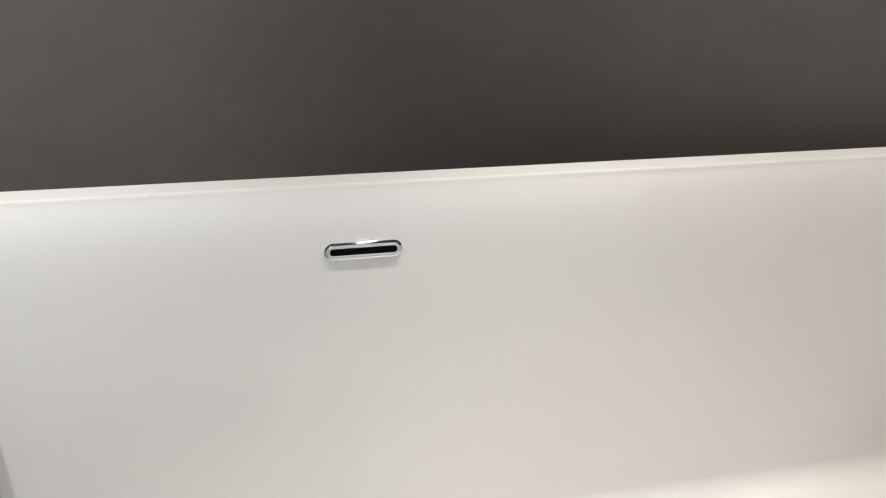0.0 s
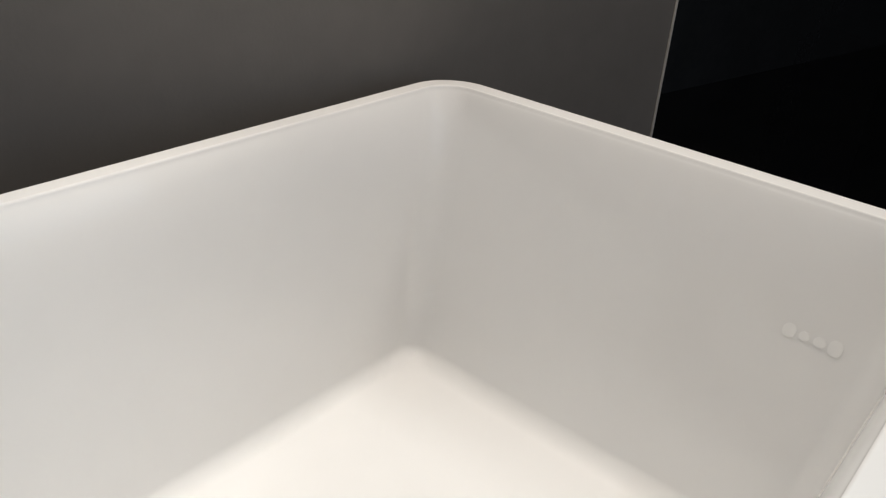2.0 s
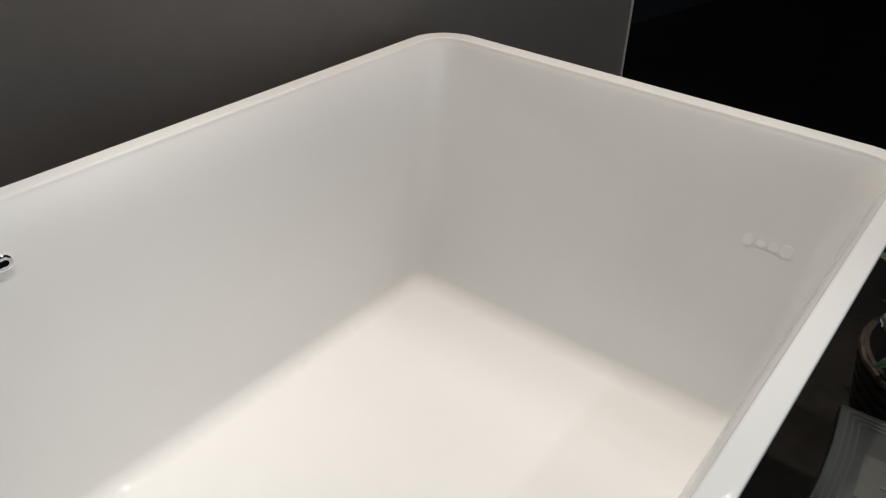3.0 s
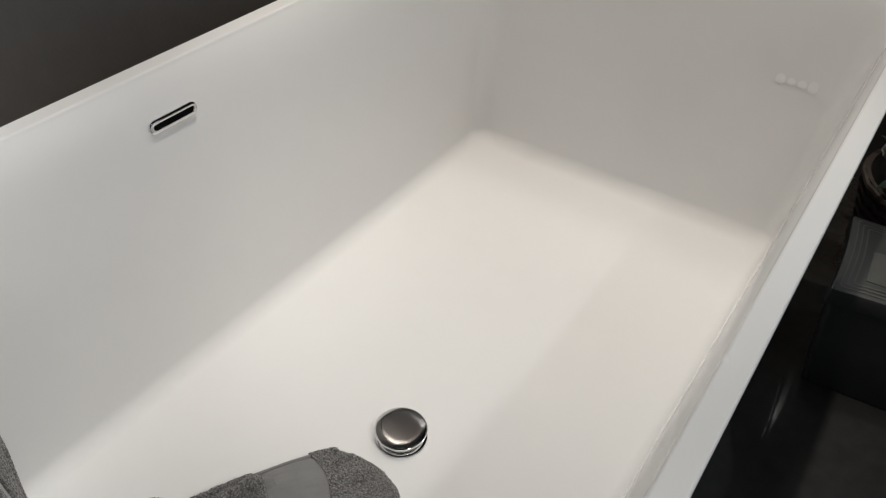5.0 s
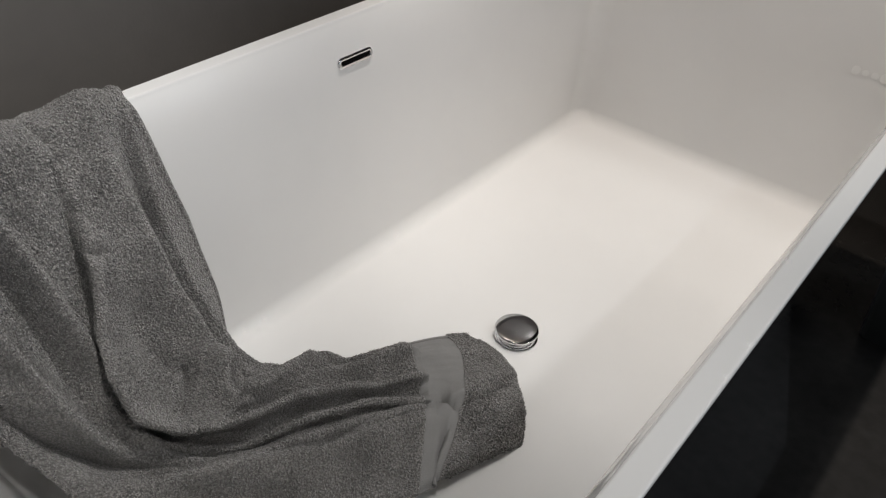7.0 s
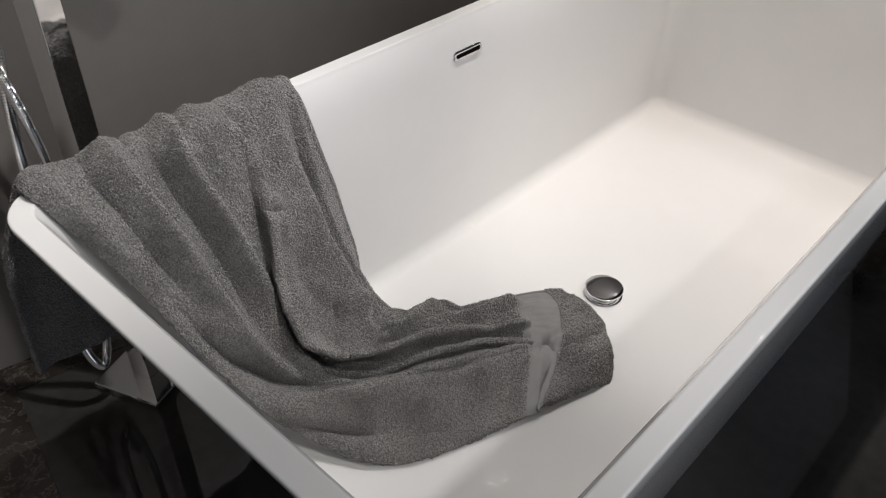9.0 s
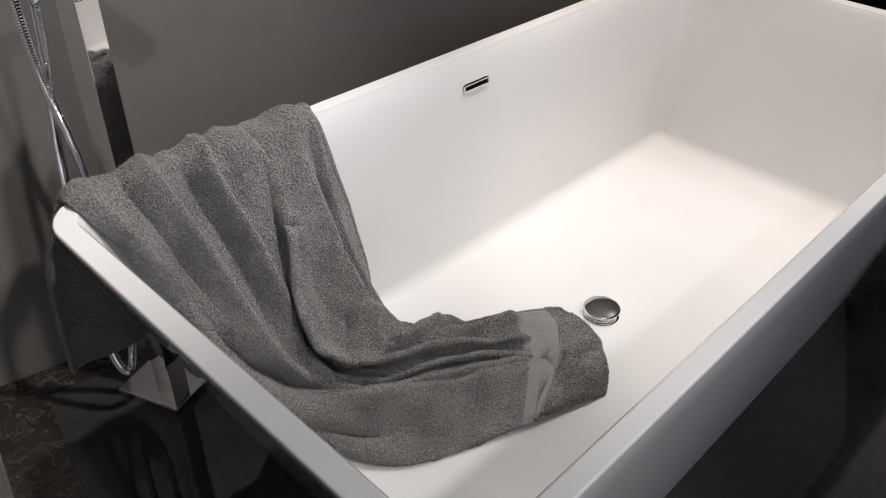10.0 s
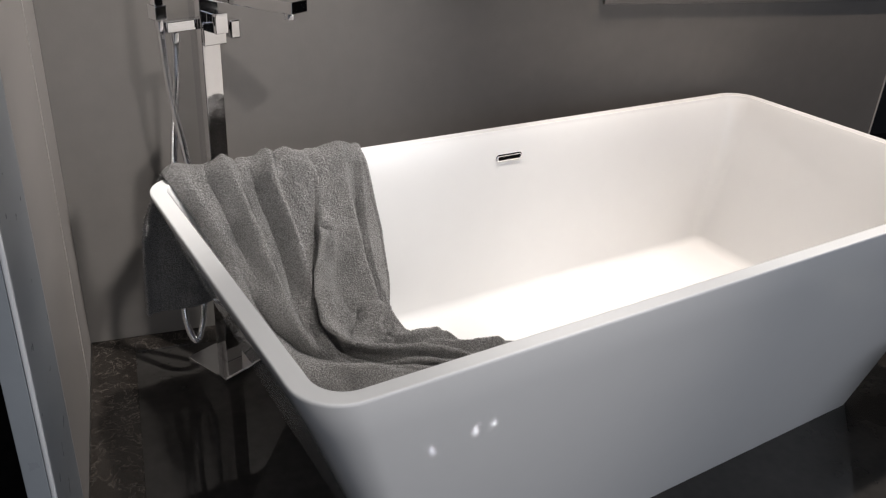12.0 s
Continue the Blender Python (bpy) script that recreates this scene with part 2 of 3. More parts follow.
room_box("wall_left_corner", -T, 0.0, -0.198, -0.001, 0.0, CEIL, PARTITION, "narrow warm grey panel in the room's corner", "wall", 0.001)
# added strip whose black stands in for the shade deep in the slit
room_box("slit_shade_strip", -T - 0.012, -T - 0.001, -0.230, -0.180, 0.0, CEIL, HOLLOW_SHADE, "added black strip that keeps the slit between the partition panels dark", "trim")
room_box("wall_left_frame", -T, 0.0, -0.888, -0.630, 0.0, CEIL, FRAME, "blue-grey painted end frame of the partition", "wall", 0.001)
room_box("wall_left_cap", -T, -0.006, -0.897, -0.889, 0.0, CEIL, FRAME, "blue-grey end face of the partition", "wall", 0.001)
room_box("trim_edge", -0.0055, 0.0015, -0.8985, -0.8885, 0.0, CEIL, EDGE, "rounded edge strip of the partition, its highlight put into the pale colour", "trim", 0.0025)
# Added black walls: their colour stands in for unlit open space on both sides.
room_box("wall_recess", 2.46, 5.7, 0.9, 1.02, 0.0, CEIL, BLACK, "added black gloss wall standing in for the dark space beyond", "wall")
room_box("wall_return", 2.3, 2.46, 0.125, 0.899, 0.0, CEIL, BLACK, "added black gloss wall closing the dark space behind the grey wall", "wall")
room_box("wall_far_right", 5.701, 5.8, -5.2, 1.02, 0.0, CEIL, BLACK, "added black wall at the far end of the dark space", "wall")
room_box("wall_far_left", -2.2, -2.1, -5.2, 0.12, 0.0, CEIL, BLACK, "added black wall standing in for the dark void beyond the partition", "wall")
room_box("wall_behind_partition", -2.1, -0.055, 0.0, 0.12, 0.0, CEIL, BLACK, "added black wall standing in for the dark void beyond the partition", "wall")
room_box("wall_front", -2.1, 5.70, -5.2, -5.1, 0.0, CEIL, CEILING, "dark wall across the showroom", "wall")
room_box("trim_corner", 2.4555, 2.459, -0.005, -0.001, 0.0, CEIL, TRIM_SHINE, "thin metal corner trim, its shine put in as a pale colour", "trim")
room_box("border_left", 0.003, 0.105, -1.9, -0.003, 0.0, 0.003, MARBLE, "dark veined marble floor border along the partition", "floor border", 0.0008)
room_box("border_back", 0.108, 2.44, -0.075, -0.003, 0.0, 0.003, MARBLE, "dark veined marble floor border along the wall", "floor border", 0.0008)
room_box("wall_panel", 1.36, 2.40, -0.010, -0.001, 0.822, 1.75, PANEL, "dull grey lacquered panel on the wall", "wall panel", 0.003)

# ---- bathtub ----
L, W, H = 1.70, 0.8000, 0.5778
END, SIDE = 0.222, 0.103


def inner_ring(z, inset_long, inset_short, r):
    return rounded_ring(inset_short, L - inset_short, inset_long, W - inset_long, r, z)


def bathtub():
    tub = thing("bathtub")
    rings = []
    for k in range(9):
        f = k / 8
        g = 1 - f
        rings.append(rounded_ring(END * g, L - END * g, SIDE * g, W - SIDE * g, 0.035 + 0.04 * f, 0.001 + (H - 0.007) * f))
    for a in (20, 45, 70, 90):
        d = 0.003 * (1 - math.cos(radians(a)))
        rings.append(rounded_ring(d, L - d, d, W - d, 0.075 - d, H - 0.003 + 0.003 * math.sin(radians(a))))
    # the flat top of the rim lies between two tight edges
    rings.append(rounded_ring(0.0042, L - 0.0042, 0.0042, W - 0.0042, 0.0708, H))
    rings.append(inner_ring(H, 0.0222, 0.0272, 0.0508))
    for a in (0, 30, 60, 90):
        s, c = math.sin(radians(a)), math.cos(radians(a))
        rings.append(inner_ring(H - 0.003 * (1 - c), 0.0235 + 0.003 * s, 0.0285 + 0.003 * s, 0.050))
    z_floor, fillet = 0.158, 0.023
    low_z, low_long, low_short = z_floor + fillet, 0.086, 0.152
    # the wall below the rim draws in at first, then runs nearly straight
    top_z = H - 0.006
    for k in range(25):
        s = (k / 24) ** 1.6
        z = top_z + (low_z - top_z) * s
        rings.append(inner_ring(z, 0.0275 + 0.0445 * s + 0.0140 * (1 - math.exp(-s / 0.07)), 0.034 + (low_short - 0.034) * s ** 0.85, 0.047 - 0.009 * s ** 0.6))
    for a in range(10, 91, 10):
        s, c = math.sin(radians(a)), math.cos(radians(a))
        rings.append(inner_ring(low_z - fillet * s, low_long + 0.025 * (1 - c) + 0.003 * s, low_short + 0.025 * (1 - c) + 0.008 * s, 0.038 + 0.012 * (1 - c)))
    for f in (0.25, 0.5, 0.75, 0.96):
        rings.append([p.lerp(Vector((0.83, 0.385, z_floor - 0.006)), f) for p in rings_last(rings, f)])
    part("shell", loft(rings), ACRYLIC, tub, smooth=True)
    # drain: collar ring, stem and domed cap
    drain = part("drain", lathe([(0, 0.001), (0.0350, 0.001), (0.0358, 0.0025), (0.033, 0.0040), (0.027, 0.0036), (0.026, 0.0140), (0, 0.0140)]), CHROME, tub,
                 "chrome drain with a mirror-bright domed cap", True, pose(0.83, 0.385, z_floor - 0.0055))
    part("cap", lathe([(0, 0.0135), (0.0335, 0.0135), (0.0355, 0.0143), (0.0362, 0.0158), (0.0360, 0.0172), (0.0350, 0.0181), (0.0335, 0.0185), (0.020, 0.0190), (0, 0.0192)], 64), CHROME, drain,
         "domed chrome cap", True)
    # overflow: rounded slot frame round a black plate, the hole's inner shade put in as colour
    at = pose(0.841, W - 0.0475, 0.5160, 79, 0, 0)
    sets = []
    for off, h in ((0.0, -0.007), (0.0, 0.0014), (0.0010, 0.0026), (0.0030, 0.0034), (0.0052, 0.0028), (0.0060, 0.0012)):
        sets.append(rounded_ring(-0.0385 + off, 0.0385 - off, -0.0088 + off, 0.0088 - off, max(0.0026, 0.0086 - off), h, 10, 3))
    frame_part = part("overflow", loft(sets, True, False), CHROME, tub, "slim chrome overflow slot with a dark opening", True, at)
    part("opening", loft([rounded_ring(-0.0326, 0.0326, -0.0029, 0.0029, 0.0028, h, 10, 3) for h in (0.0008, 0.0015)]), HOLLOW_SHADE, frame_part)
    mark = pose(L - 0.08495, 0.150, 0.430, 90 - 17, 0, -90)
    for k, (w, h) in enumerate(((0.015, 0.017), (0.012, 0.011), (0.014, 0.012), (0.016, 0.019))):
        x = -0.027 + 0.018 * k
        part("pale_mark", loft([rounded_ring(x - w / 2, x + w / 2, -h / 2, h / 2, min(w, h) * 0.45, z, 5, 2) for z in (-0.002, 0.0002)]), MARK_PALE, tub, "small pale matt mark", False, mark)
    return tagged(tub, "white glossy acrylic freestanding bathtub with tapered sides", "bathtub")


def rings_last(rings, f):
    """The last full floor ring, from which the floor falls to the drain."""
    return FLOOR_RING.setdefault("ring", rings[-1])


FLOOR_RING = {}
bathtub()


# ---- towel ----
def towel():
    holder = thing("bath_towel")
    nu, nv = 760, 340
    right = [(.450, .822, .275), (.452, .818, .46), (.452, .804, .566), (.452, .782, .588), (.450, .752, .570), (.447, .705, .46),
             (.453, .648, .33), (.464, .590, .232), (.540, .525, .212), (.641, .467, .214), (.705, .433, .208), (.775, .395, .186)]
    mid = [(.215, .828, .262), (.22, .822, .46), (.235, .810, .572), (.24, .785, .592), (.25, .748, .576), (.285, .690, .46),
           (.320, .620, .34), (.375, .530, .245), (.470, .450, .210), (.605, .400, .202), (.660, .362, .200), (.745, .325, .182)]
    left = [(-.014, .828, .268), (-.004, .822, .46), (.035, .810, .572), (.040, .785, .590), (.048, .750, .573), (.098, .690, .468),
            (.142, .610, .340), (.198, .520, .215), (.285, .385, .170), (.487, .300, .170), (.518, .292, .174), (.655, .248, .174)]
    curves = [smooth_path(c, nu) for c in (right, mid, left)]
    # ridges and hollows: how far each leans over, half width across the towel, then nodes along it, across it, and height
    folds = [
        (-0.5, 0.060, (.26, .42, .48, .545, .595, .625, .655), (.12, .18, .24, .32, .38, .39, .36), (.008, .016, .024, .028, .026, .014, 0)),
        (0.0, 0.030, (.44, .48, .536, .577, .60), (.26, .31, .42, .47, .49), (0, -.008, -.014, -.012, 0)),
        (1.1, 0.062, (.36, .42, .468, .509, .545, .582, .609, .64, .67), (.26, .29, .335, .43, .52, .58, .565, .49, .44), (0, .012, .030, .042, .046, .044, .032, .012, 0)),
        (0.0, 0.028, (.38, .436, .468, .505, .536, .573, .614, .639, .664, .689, .714, .757, .814, .83), (.30, .36, .425, .515, .61, .68, .70, .65, .585, .48, .412, .412, .53, .54),
         (-.004, -.014, -.024, -.028, -.032, -.034, -.034, -.032, -.026, -.020, -.018, -.015, -.010, 0)),
        (0.4, 0.034, (.60, .635, .652, .689, .734, .777, .816, .83), (.56, .53, .47, .36, .31, .36, .41, .42), (0, .018, .024, .024, .022, .020, .018, .008)),
        (0.5, 0.026, (.63, .648, .666, .693, .723, .757, .814, .83), (.69, .65, .585, .515, .455, .455, .58, .59), (0, .014, .022, .024, .022, .020, .018, .006)),
        (0.0, 0.020, (.61, .623, .65, .673, .695, .711, .743, .77, .791, .814, .83), (.76, .755, .715, .66, .575, .54, .525, .55, .62, .65, .65), (0, -.020, -.026, -.024, -.020, -.016, -.012, -.012, -.012, -.008, 0)),
        (0.2, 0.048, (.62, .655, .68, .70, .727, .759, .777, .80), (.81, .785, .735, .65, .60, .60, .63, .67), (0, .010, .016, .018, .018, .016, .012, 0)),
        (0.0, 0.022, (.75, .77, .793, .814, .83), (.71, .70, .70, .70, .70), (0, .009, .011, .008, 0)),
        (0.0, 0.034, (.575, .589, .611, .632, .645, .66), (.37, .385, .45, .45, .40, .36), (0, .014, .019, .018, .012, 0)),
        (0.0, 0.020, (.565, .582, .602, .616, .63), (.42, .44, .52, .535, .535), (0, -.014, -.018, -.016, 0)),
        (0.0, 0.036, (.625, .634, .659, .675, .69), (.43, .40, .37, .31, .25), (0, -.014, -.020, -.018, 0)),
        (0.0, 0.046, (.63, .645, .668, .689, .715, .735, .75), (.36, .32, .20, .105, .03, .0, .0), (0, .012, .018, .020, .022, .014, 0)),
        (0.0, 0.050, (.67, .69, .718, .759, .807, .83), (.27, .25, .19, .19, .15, .15), (0, .010, .012, .014, .017, .004)),
        (0.0, 0.022, (.70, .718, .745, .77, .793, .818), (.28, .285, .285, .335, .355, .38), (0, -.008, -.014, -.014, -.012, -.004)),
        (-0.3, 0.030, (.24, .318, .40, .459, .509, .541, .573, .605, .65), (.49, .515, .585, .625, .65, .69, .75, .77, .76), (.008, .016, .026, .028, .024, .018, .014, .012, 0)),
        (0.0, 0.032, (.24, .318, .414, .477, .532, .58), (.57, .58, .66, .69, .75, .81), (-.006, -.010, -.014, -.014, -.010, 0)),
        (-0.3, 0.042, (.24, .309, .386, .436, .495, .541, .586, .62), (.71, .738, .775, .81, .84, .855, .86, .83), (.010, .018, .028, .030, .028, .022, .016, 0)),
        (0.0, 0.022, (.24, .309, .386, .46, .52), (.79, .81, .85, .885, .90), (-.005, -.009, -.010, -.008, 0)),
        (0.0, 0.036, (.45, .532, .568, .60, .623, .645, .69), (.95, .95, .935, .91, .86, .79, .72), (0, -.018, -.034, -.036, -.028, -.016, 0)),
        (-0.6, 0.105, (.57, .605, .632, .668, .714, .764, .82, .88), (.98, .96, .90, .83, .77, .75, .76, .76), (0, .018, .030, .036, .034, .028, .016, 0)),
        (0.0, 0.016, (.63, .655, .685, .71), (.985, .965, .935, .91), (0, -.014, -.014, 0)),
        (0.0, 0.045, (.26, .414, .491, .56), (.93, .945, .955, .955), (.008, .013, .010, 0)),
        (0.0, 0.018, (.25, .30, .36, .40), (.285, .285, .28, .27), (-.003, -.010, -.008, 0)),
        (0.0, 0.045, (.24, .31, .38, .44), (.39, .40, .43, .46), (.008, .010, .007, 0)),
        (0.0, 0.014, (.24, .27, .32, .36), (.455, .46, .47, .50), (-.006, -.010, -.007, 0)),
        (0.0, 0.014, (.23, .26, .30, .34), (.635, .64, .65, .66), (-.008, -.012, -.006, 0)),
        (0.0, 0.050, (.34, .42, .48, .545, .60, .64), (.03, .06, .10, .17, .22, .20), (-.002, -.012, -.020, -.028, -.030, 0)),
        (0.0, 0.060, (.84, .88, .93, 1.0), (.70, .62, .56, .50), (0, .010, .008, 0)),
        (0.0, 0.030, (.82, .855, .89, .91), (.60, .62, .66, .70), (0, -.008, -.008, 0)),
        (0.0, 0.035, (.84, .87, .895), (.90, .84, .80), (0, -.016, 0)),
        (0.0, 0.035, (.90, .95, 1.0), (.66, .63, .58), (0, -.008, -.003)),
    ]

    def point(i, j):
        v = j / nv
        a, b, c = curves[0][i], curves[1][i], curves[2][i]
        return a * (2 * (v - 0.5) * (v - 1)) + b * (4 * v * (1 - v)) + c * (2 * v * (v - 0.5))

    base = [[point(i, j) for j in range(nv + 1)] for i in range(nu + 1)]
    made = []
    for i in range(nu + 1):
        u = i / nu
        lines = [(lean, w, np.interp(u, at, across), np.interp(u, at, height, left=0 if at[0] > 0.27 else height[0] * 0.5, right=0)) for lean, w, at, across, height in folds]
        row = []
        for j in range(nv + 1):
            v = j / nv
            du = base[min(i + 1, nu)][j] - base[max(i - 1, 0)][j]
            dv = base[i][min(j + 1, nv)] - base[i][max(j - 1, 0)]
            nrm = dv.cross(du).normalized()
            h = 0.0
            slide = 0.0
            gain = 1.25 + 0.22 * np.interp(u, (.60, .645, .80, .83), (0, 1, 1, 0))
            for lean, w, c, k in lines:
                if k:
                    d = (v - c + 0.008 * noise.noise(Vector((u * 14, c * 9, 1.7)))) / w
                    if abs(d) < 4:
                        g = gain * k * math.exp(-abs(d) ** (1.5 if k > 0 else 1.35))
                        h += g
                        slide += lean * g
            # a pinched pocket beside the long hollow
            h -= 0.010 * math.exp(-((u - 0.458) / 0.007 + (v - 0.31) / 0.030) ** 2 - ((v - 0.325) / 0.030) ** 2)
            h += 0.0045 * noise.noise(Vector((u * 10, v * 6, 2.1))) + (0.001 if 0.81 < u < 0.915 else 0.003) * noise.noise(Vector((u * 34, v * 22, 5.3))) + (0.0 if 0.81 < u < 0.915 else 0.0010) * noise.noise(Vector((u * 130, v * 80, 8.8)))
            # hems and the turned-down end
            h = h * max(min(1.0, v / 0.06), 0.7 * np.interp(u, (.66, .69, .76, .80), (0, 1, 1, 0))) + 0.003 * math.exp(-((v - 0.010) / 0.008) ** 2)
            slide *= min(1.0, v / 0.06) * min(1.0, (1 - v) / 0.10)
            h -= (0.003 if 0.80 < u < 0.92 else 0.008) * math.exp(-((v - 1) / 0.02) ** 2)
            h -= 0.016 * max(0.0, (u - 0.965) / 0.035) ** 2
            # the upper layer stands off the lower one along its folded edge
            h += 0.009 * np.interp(u, (.34, .42, .58, .64), (0, 1, 1, 0)) * math.exp(-(v / 0.13) ** 2)
            # the folded edge lies a little back from the layer under it
            slide += 0.034 * np.interp(u, (.28, .36, .50, .60, .66), (0, .25, .8, 1, 0)) * max(0.0, 1 - v / 0.25)
            p = base[i][j] + nrm * h + dv.normalized() * slide
            if u > 0.90:
                corner = max(0.0, 0.5 - v) ** 2 * 0.20 + max(0.0, v - 0.8) ** 2 * 0.15
                p = p - du.normalized() * corner * ((u - 0.90) / 0.10) ** 2
            # the loops of the pile
            if not 9 / 11 < u < 10 / 11:
                near = min(1.0, abs(u - 9 / 11) / 0.008, abs(u - 10 / 11) / 0.008)
                p = p + nrm * near * (0.0013 * noise.noise(p * 250) + 0.0012 * noise.noise(p * 400 + Vector((3, 1, 7))))
            row.append(p)
        made.append(row)

    def sheet(i0, i1):
        bm = bmesh.new()
        vs = [[bm.verts.new(made[i][j]) for j in range(nv + 1)] for i in range(i0, i1 + 1)]
        for a, b in zip(vs, vs[1:]):
            for j in range(nv):
                bm.faces.new((a[j], a[j + 1], b[j + 1], b[j]))
        return bm

    def thick(ob, t):
        s = ob.modifiers.new("thickness", "SOLIDIFY")
        s.thickness, s.offset = t, 0.0
        return ob

    def loops(i0, i1, count, seed):
        """Short bent tufts of the terry pile, standing on both faces of a stretch of the cloth."""
        rng = np.random.default_rng(seed)
        grid = np.array([[tuple(p) for p in row] for row in made[i0:i1 + 1]])
        a, b, c = grid[:-1, :-1], grid[1:, :-1], grid[:-1, 1:]
        nrm = np.cross(c - a, b - a)
        area = np.linalg.norm(nrm, axis=2)
        nrm = nrm / np.maximum(area, 1e-12)[..., None]
        pick = rng.choice(area.size, count, p=(area / area.sum()).ravel())
        i, j = np.unravel_index(pick, area.shape)
        s, t = rng.random((2, count, 1))
        foot = a[i, j] + s * (b - a)[i, j] + t * (c - a)[i, j]
        up = nrm[i, j] * np.where(rng.random((count, 1)) < 0.86, 1.0, -1.0)
        foot = foot + up * 0.0040
        # the nap lies in slowly changing directions
        lay = np.stack([np.sin(foot[:, 1] * 75 + foot[:, 0] * 31), np.cos(foot[:, 0] * 68 - foot[:, 2] * 40), np.sin(foot[:, 2] * 57 + foot[:, 0] * 45)], 1)
        lean = lay * 0.0008 + rng.normal(0, 0.0005, (count, 3))
        tip = foot + up * rng.uniform(0.0010, 0.0023, (count, 1)) + lean
        side = np.cross(up, rng.normal(0, 1, (count, 3)))
        side /= np.linalg.norm(side, axis=1)[:, None]
        other = np.cross(up, side)
        r = rng.uniform(0.0005, 0.0010, (count, 1))
        ring = [foot + r * (math.cos(q) * side + math.sin(q) * other) for q in (0, 2.094, 4.189)]
        verts = np.concatenate([*ring, tip])
        k = np.arange(count)
        faces = np.concatenate([np.stack([k, k + count, k + 3 * count], 1), np.stack([k + count, k + 2 * count, k + 3 * count], 1), np.stack([k + 2 * count, k, k + 3 * count], 1)])
        me = bpy.data.meshes.new("nap")
        me.from_pydata(verts.tolist(), [], faces.tolist())
        me.materials.append(TERRY)
        return me

    def under_layer():
        """The lower half of the doubled towel, looking out beside the folded edge."""
        bm = bmesh.new()
        vs = []
        for i in range(int(nu * 0.30), int(nu * 0.665)):
            row = []
            for j in range(0, 49):
                q = base[i][j]
                across = (base[i][j + 1] - q).normalized()
                nrm = across.cross(base[i + 1][j] - q).normalized()
                q = q - across * 0.030 * min(1.0, max(0.0, (i / nu - 0.32) / 0.16))
                drop = 0.008 + 0.012 * min(1.0, max(0.0, (i / nu - 0.33) / 0.18)) * (1.2 - j / 82)
                row.append(bm.verts.new(q - nrm * (drop + 0.0006 * noise.noise(q * 300) - 0.003 * math.exp(-((j - 3) / 3) ** 2))))
            vs.append(row)
        for a, b in zip(vs, vs[1:]):
            for j in range(48):
                bm.faces.new((a[j], a[j + 1], b[j + 1], b[j]))
        return bm

    i1, i2 = int(nu * 9 / 11), int(nu * 10 / 11)
    for i0, i3, count in ((0, i1, 330000), (i2, nu, 36000)):
        fluff = new("nap", loops(i0 + (3 if i0 else 0), i3 - (3 if i3 < nu else 0), count, i0 + 5))
        fluff.parent = holder
        tagged(fluff, "short grey terry loops", kind="stuff")
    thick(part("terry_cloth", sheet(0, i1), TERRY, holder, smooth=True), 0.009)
    thick(part("woven_band", sheet(i1, i2), BAND, holder, "smooth flat-woven grey band", True), 0.004)
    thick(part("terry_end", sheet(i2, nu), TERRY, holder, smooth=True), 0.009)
    bm = bmesh.new()
    strip = []
    for j in range(int(nv * 0.42), int(nv * 0.93)):
        ahead = (made[nu][j] - made[nu - 17][j]).normalized()
        q = made[nu][j] - Vector((0, 0, 0.004))
        reach = 0.012 * math.sin(math.pi * (j / nv - 0.40) / 0.55)
        strip.append((bm.verts.new(q - ahead * 0.01), bm.verts.new(q + ahead * reach - Vector((0, 0, 0.003)))))
    for (a, b), (c, d) in zip(strip, strip[1:]):
        bm.faces.new((a, b, d, c))
    thick(part("hem", bm, BAND, holder, "pale flat-woven hem under the end", True), 0.003)
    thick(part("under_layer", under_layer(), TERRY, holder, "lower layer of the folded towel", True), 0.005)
    return tagged(holder, "grey terry towel draped in folds over the bathtub rim", "towel")


towel()


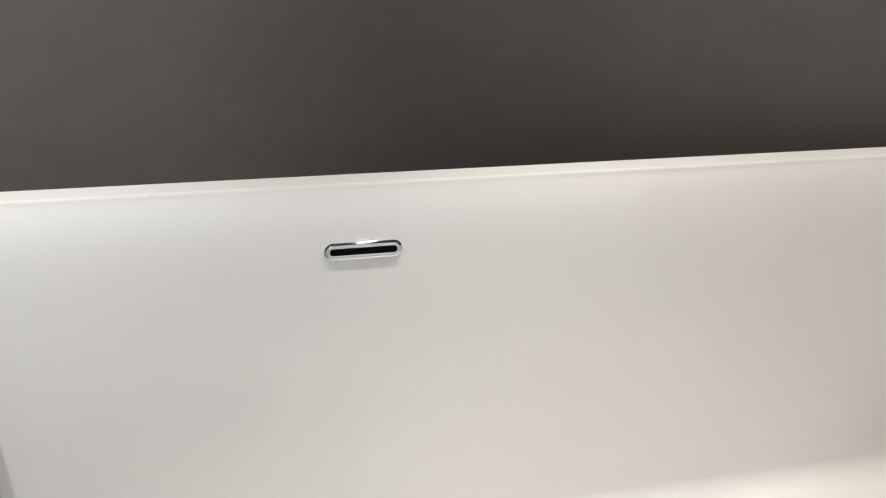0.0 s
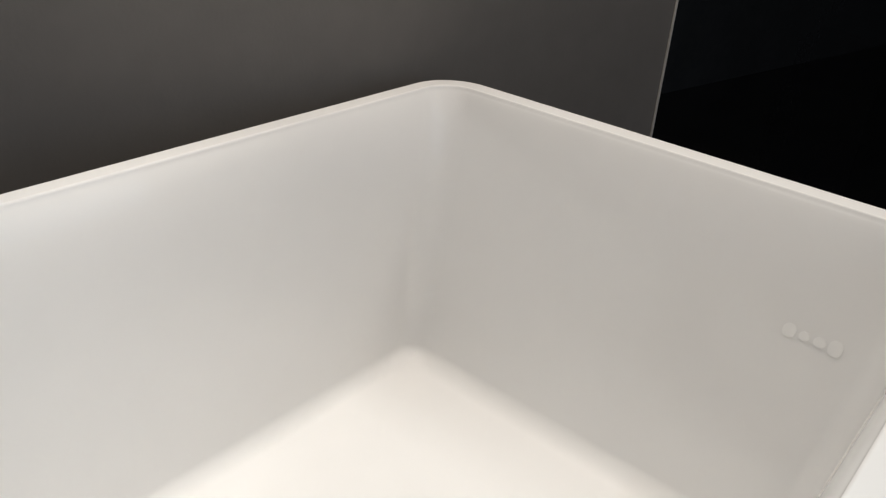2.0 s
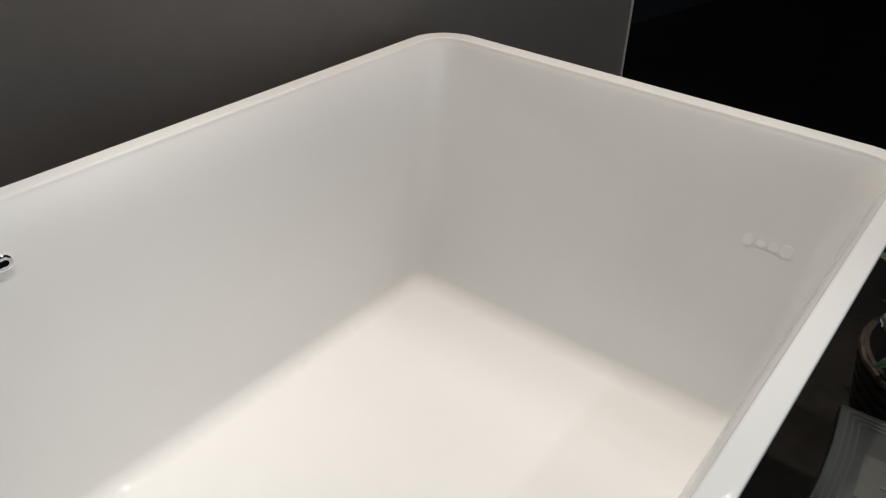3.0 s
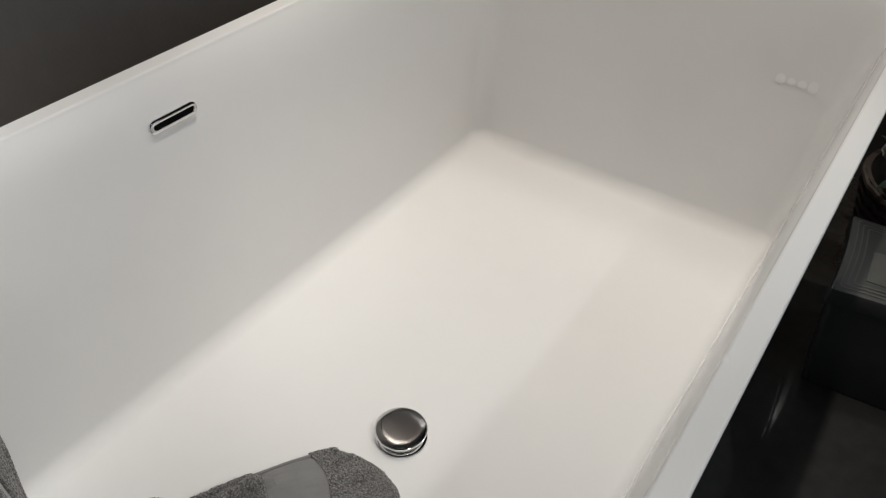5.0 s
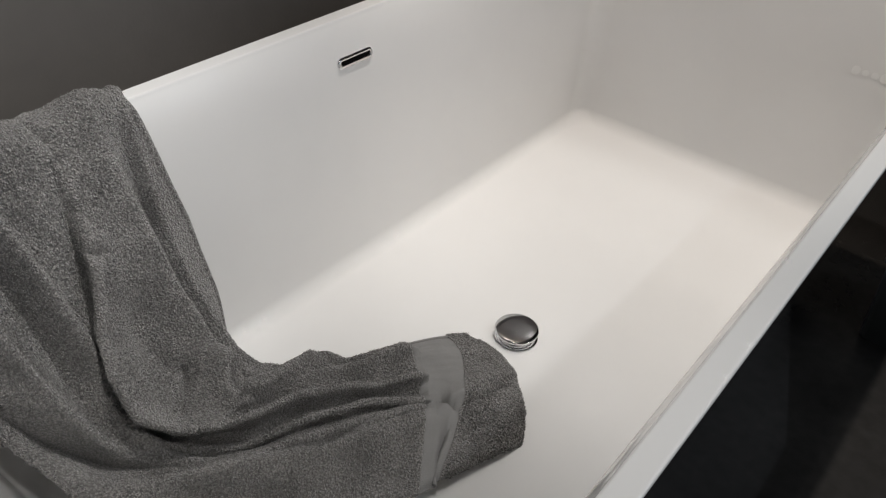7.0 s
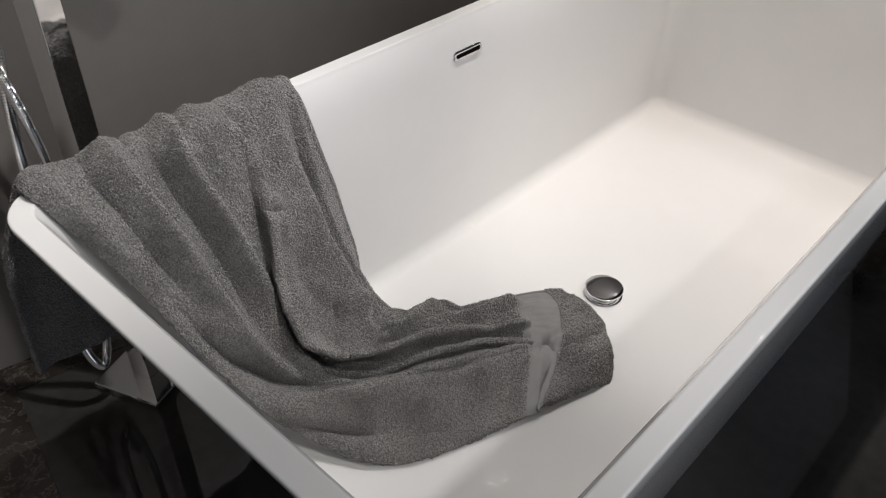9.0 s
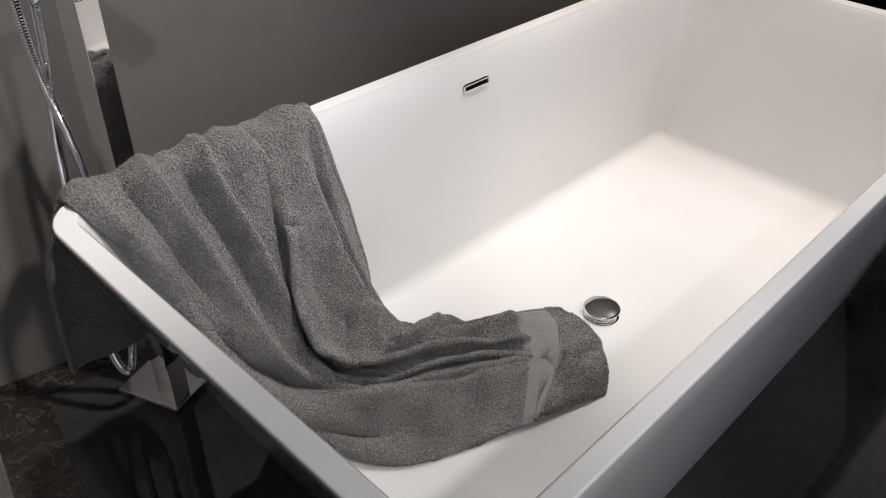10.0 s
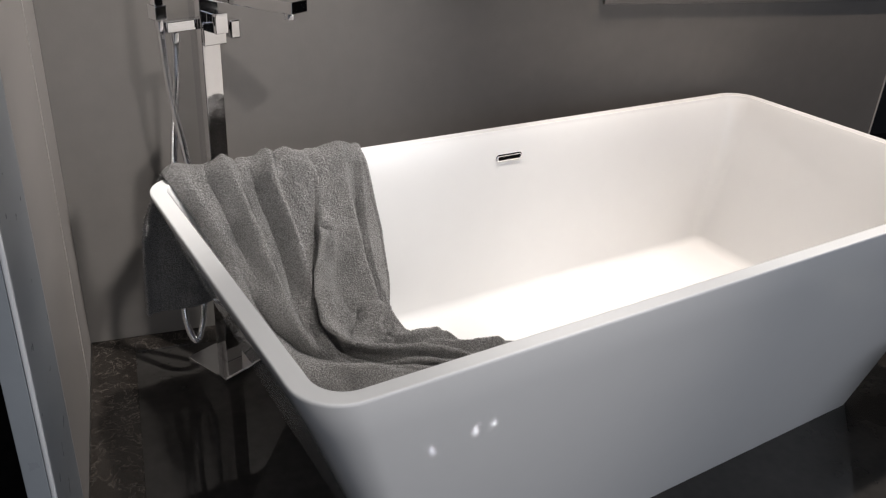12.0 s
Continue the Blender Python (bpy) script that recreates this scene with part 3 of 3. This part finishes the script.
# ---- faucet ----
def faucet():
    f = thing("floor_faucet", pose(0.192, 0.962, 0, 0, 0, 16.0))
    part("base_plate", box((0.142, 0.142, 0.016), (0, 0, 0.0085), 0.0025, turn=Matrix.Rotation(radians(4.5), 4, "Z")), CHROME, f)
    part("column", box((0.043, 0.043, 0.93), (0, 0, 0.4815), 0.0018), CHROME, f)
    body = part("valve_body", box((0.054, 0.047, 0.046), (0.007, -0.003, 0.812), 0.002), CHROME, f)
    part("mixer_block", box((0.030, 0.030, 0.040), (0.008, -0.036, 0.836), 0.0015), CHROME, body)
    knob = part("handle", box((0.024, 0.030, 0.038), (0.060, -0.006, 0.814), 0.003), CHROME, f)
    part("handle_neck", box((0.010, 0.012, 0.012), (0.044, -0.006, 0.818), 0.001), CHROME, knob)
    spout = part("spout", box((0.048, 0.225, 0.024), (0, -0.100, 0), 0.002), CHROME, f, "flat square chrome spout", False, pose(0.022, -0.01, 0.889, 0, 0, 14))
    part("aerator", lathe([(0, -0.026), (0.009, -0.026), (0.010, -0.022), (0.010, -0.011), (0, -0.011)], 20), CHROME, spout, "", True, pose(0.0, -0.188, 0))
    part("bracket", box((0.070, 0.024, 0.022), (-0.056, 0.0, 0.832), 0.002), CHROME, f)
    holder = part("shower_holder", box((0.026, 0.030, 0.030), (-0.102, -0.002, 0.862), 0.003), CHROME, f)
    part("hand_shower", box((0.020, 0.020, 0.17), (-0.102, -0.002, 0.948), 0.003), CHROME, holder, "slim square chrome hand shower", False)
    part("nut", lathe([(0, 0.826), (0.007, 0.826), (0.009, 0.832), (0.009, 0.848), (0, 0.850)], 16), CHROME, holder, "", True, pose(-0.100, -0.002, 0))
    line = smooth_path([(-.100, -.002, .830), (-.092, -.002, .70), (-.074, -.004, .58), (-.064, -.004, .48), (-.056, .0, .34), (-.054, .010, .17), (-.076, .014, .090),
                        (-.100, .014, .16), (-.101, .012, .34), (-.096, .010, .48), (-.090, .008, .58), (-.074, .006, .70), (-.068, .0, .806)], 700)
    part("hose", tube(line, 0.0064, 10, 0.0015), CHROME, f, "ribbed steel shower hose", True)
    part("connector", lathe([(0, 0.798), (0.008, 0.798), (0.010, 0.803), (0.010, 0.820), (0, 0.822)], 16), CHROME, f, "", True, pose(-0.068, 0, 0))
    return tagged(f, "square chrome floor-standing bath faucet with hand shower", "faucet")


faucet()


# ---- things beside the tub ----
def tin():
    t = thing("printed_tin_box", pose(1.526, -0.127, 0, 0, 0, 4))
    part("body", loft([rounded_ring(-0.092 - d, 0.092 + d, -0.092 - d, 0.092 + d, 0.012, z) for d, z in ((0.0, 0.0), (0.003, 0.004), (0.008, 0.10), (0.014, 0.20))]), TIN, t, smooth=True)

    def lid_ring(d, z):
        """A square whose sides bow in a little between its pointed corners."""
        r = 0.113 - d
        out = []
        for q in rounded_ring(-r, r, -r, r, 0.006, z, 4, 10):
            bow = 1 - 0.05 * (1 - (min(abs(q.x), abs(q.y)) / r) ** 2)
            out.append(Vector((q.x * bow, q.y * bow, z)))
        return out

    lid = part("lid", loft([lid_ring(d, z) for d, z in ((0, 0.190), (-0.001, 0.197), (0, 0.214), (0.002, 0.218), (0.006, 0.219))]), TIN, t, smooth=True)
    for k in range(3):
        d = 0.012 + 0.009 * k
        bm = bmesh.new()
        a = [bm.verts.new(p) for p in lid_ring(d, 0.2202)]
        b = [bm.verts.new(p) for p in lid_ring(d + 0.0028, 0.2202)]
        for i in range(len(a)):
            j = (i + 1) % len(a)
            bm.faces.new((a[i], a[j], b[j], b[i]))
        part("printed_line", bm, TIN_LINE, lid)
    part("pale_panel", box((0.085, 0.130, 0.0008), (-0.022, 0.0, 0.2196)), TIN_PANEL, lid, "paler rectangular field", False)
    for k in range(4):
        part("print_bar", box((0.006, 0.05 - 0.015 * (k % 2), 0.001), (0.004 - 0.017 * k, 0.012, 0.2205)), TIN_LINE, lid)
    return tagged(t, "dull grey printed tin box with pale border lines on the floor", "tin box")


def flower_basket():
    b = thing("flower_basket", pose(1.885, -0.140, 0))
    rnd = random.Random(4)
    part("basket", lathe([(0, 0.004), (0.11, 0.004), (0.135, 0.10), (0.150, 0.19), (0.142, 0.19), (0.126, 0.10), (0.10, 0.02), (0, 0.02)], 36), WICKER, b, smooth=True)
    for k in range(7):
        z = 0.03 + 0.025 * k
        r = 0.118 + 0.032 * z / 0.19 + 0.003
        part("wicker_ring", tube([Vector((r * math.cos(a / 36 * 2 * math.pi), r * math.sin(a / 36 * 2 * math.pi), z + 0.004 * (a % 2))) for a in range(37)], 0.006, 6), WICKER, b)
    for k in range(16):
        a, r, z = rnd.uniform(0, 6.28), rnd.uniform(0, 0.14), rnd.uniform(0.22, 0.36)
        mat = PETAL if k % 3 else PALE
        bm = bmesh.new()
        for q in range(14):
            m = Matrix.Rotation(q * 2.4, 4, "Z") @ Matrix.Rotation(radians(15 + 5 * q), 4, "X")
            s = 0.014 + 0.0012 * q
            c = [Vector((-s * 0.5, 0, 0)), Vector((-s * 0.7, s, 0.004)), Vector((0, 1.6 * s, 0.010)), Vector((s * 0.7, s, 0.004)), Vector((s * 0.5, 0, 0))]
            bm.faces.new([bm.verts.new(m @ p) for p in c])
        part("flower", bm, mat, b, "", False, pose(r * math.cos(a), r * math.sin(a), z, rnd.uniform(-30, 30), rnd.uniform(-30, 30), 0))
        part("stem", tube(smooth_path([(r * 0.4 * math.cos(a), r * 0.4 * math.sin(a), 0.10), (r * 0.8 * math.cos(a), r * 0.8 * math.sin(a), z * 0.7), (r * math.cos(a), r * math.sin(a), z)], 6), 0.002, 5), LEAF, b)
    for k in range(26):
        a, r, z = rnd.uniform(0, 6.28), rnd.uniform(0.05, 0.17), rnd.uniform(0.17, 0.30)
        bm = bmesh.new()
        s = rnd.uniform(0.03, 0.06)
        c = [(0, 0, 0), (-s * 0.4, s * 0.6, 0.008), (-s * 0.25, s * 1.3, 0.0), (0, s * 1.8, -0.012), (s * 0.25, s * 1.3, 0.0), (s * 0.4, s * 0.6, 0.008)]
        v = [bm.verts.new(p) for p in c]
        bm.faces.new((v[0], v[1], v[2], v[3]))
        bm.faces.new((v[0], v[3], v[4], v[5]))
        part("leaf", bm, LEAF, b, "", False, pose(r * math.cos(a) * 0.7, r * math.sin(a) * 0.7, z, rnd.uniform(0, 50), rnd.uniform(-30, 30), math.degrees(a) - 90))
    return tagged(b, "dark wicker basket of dusty red flowers and leaves", "flower basket")


tin()
flower_basket()
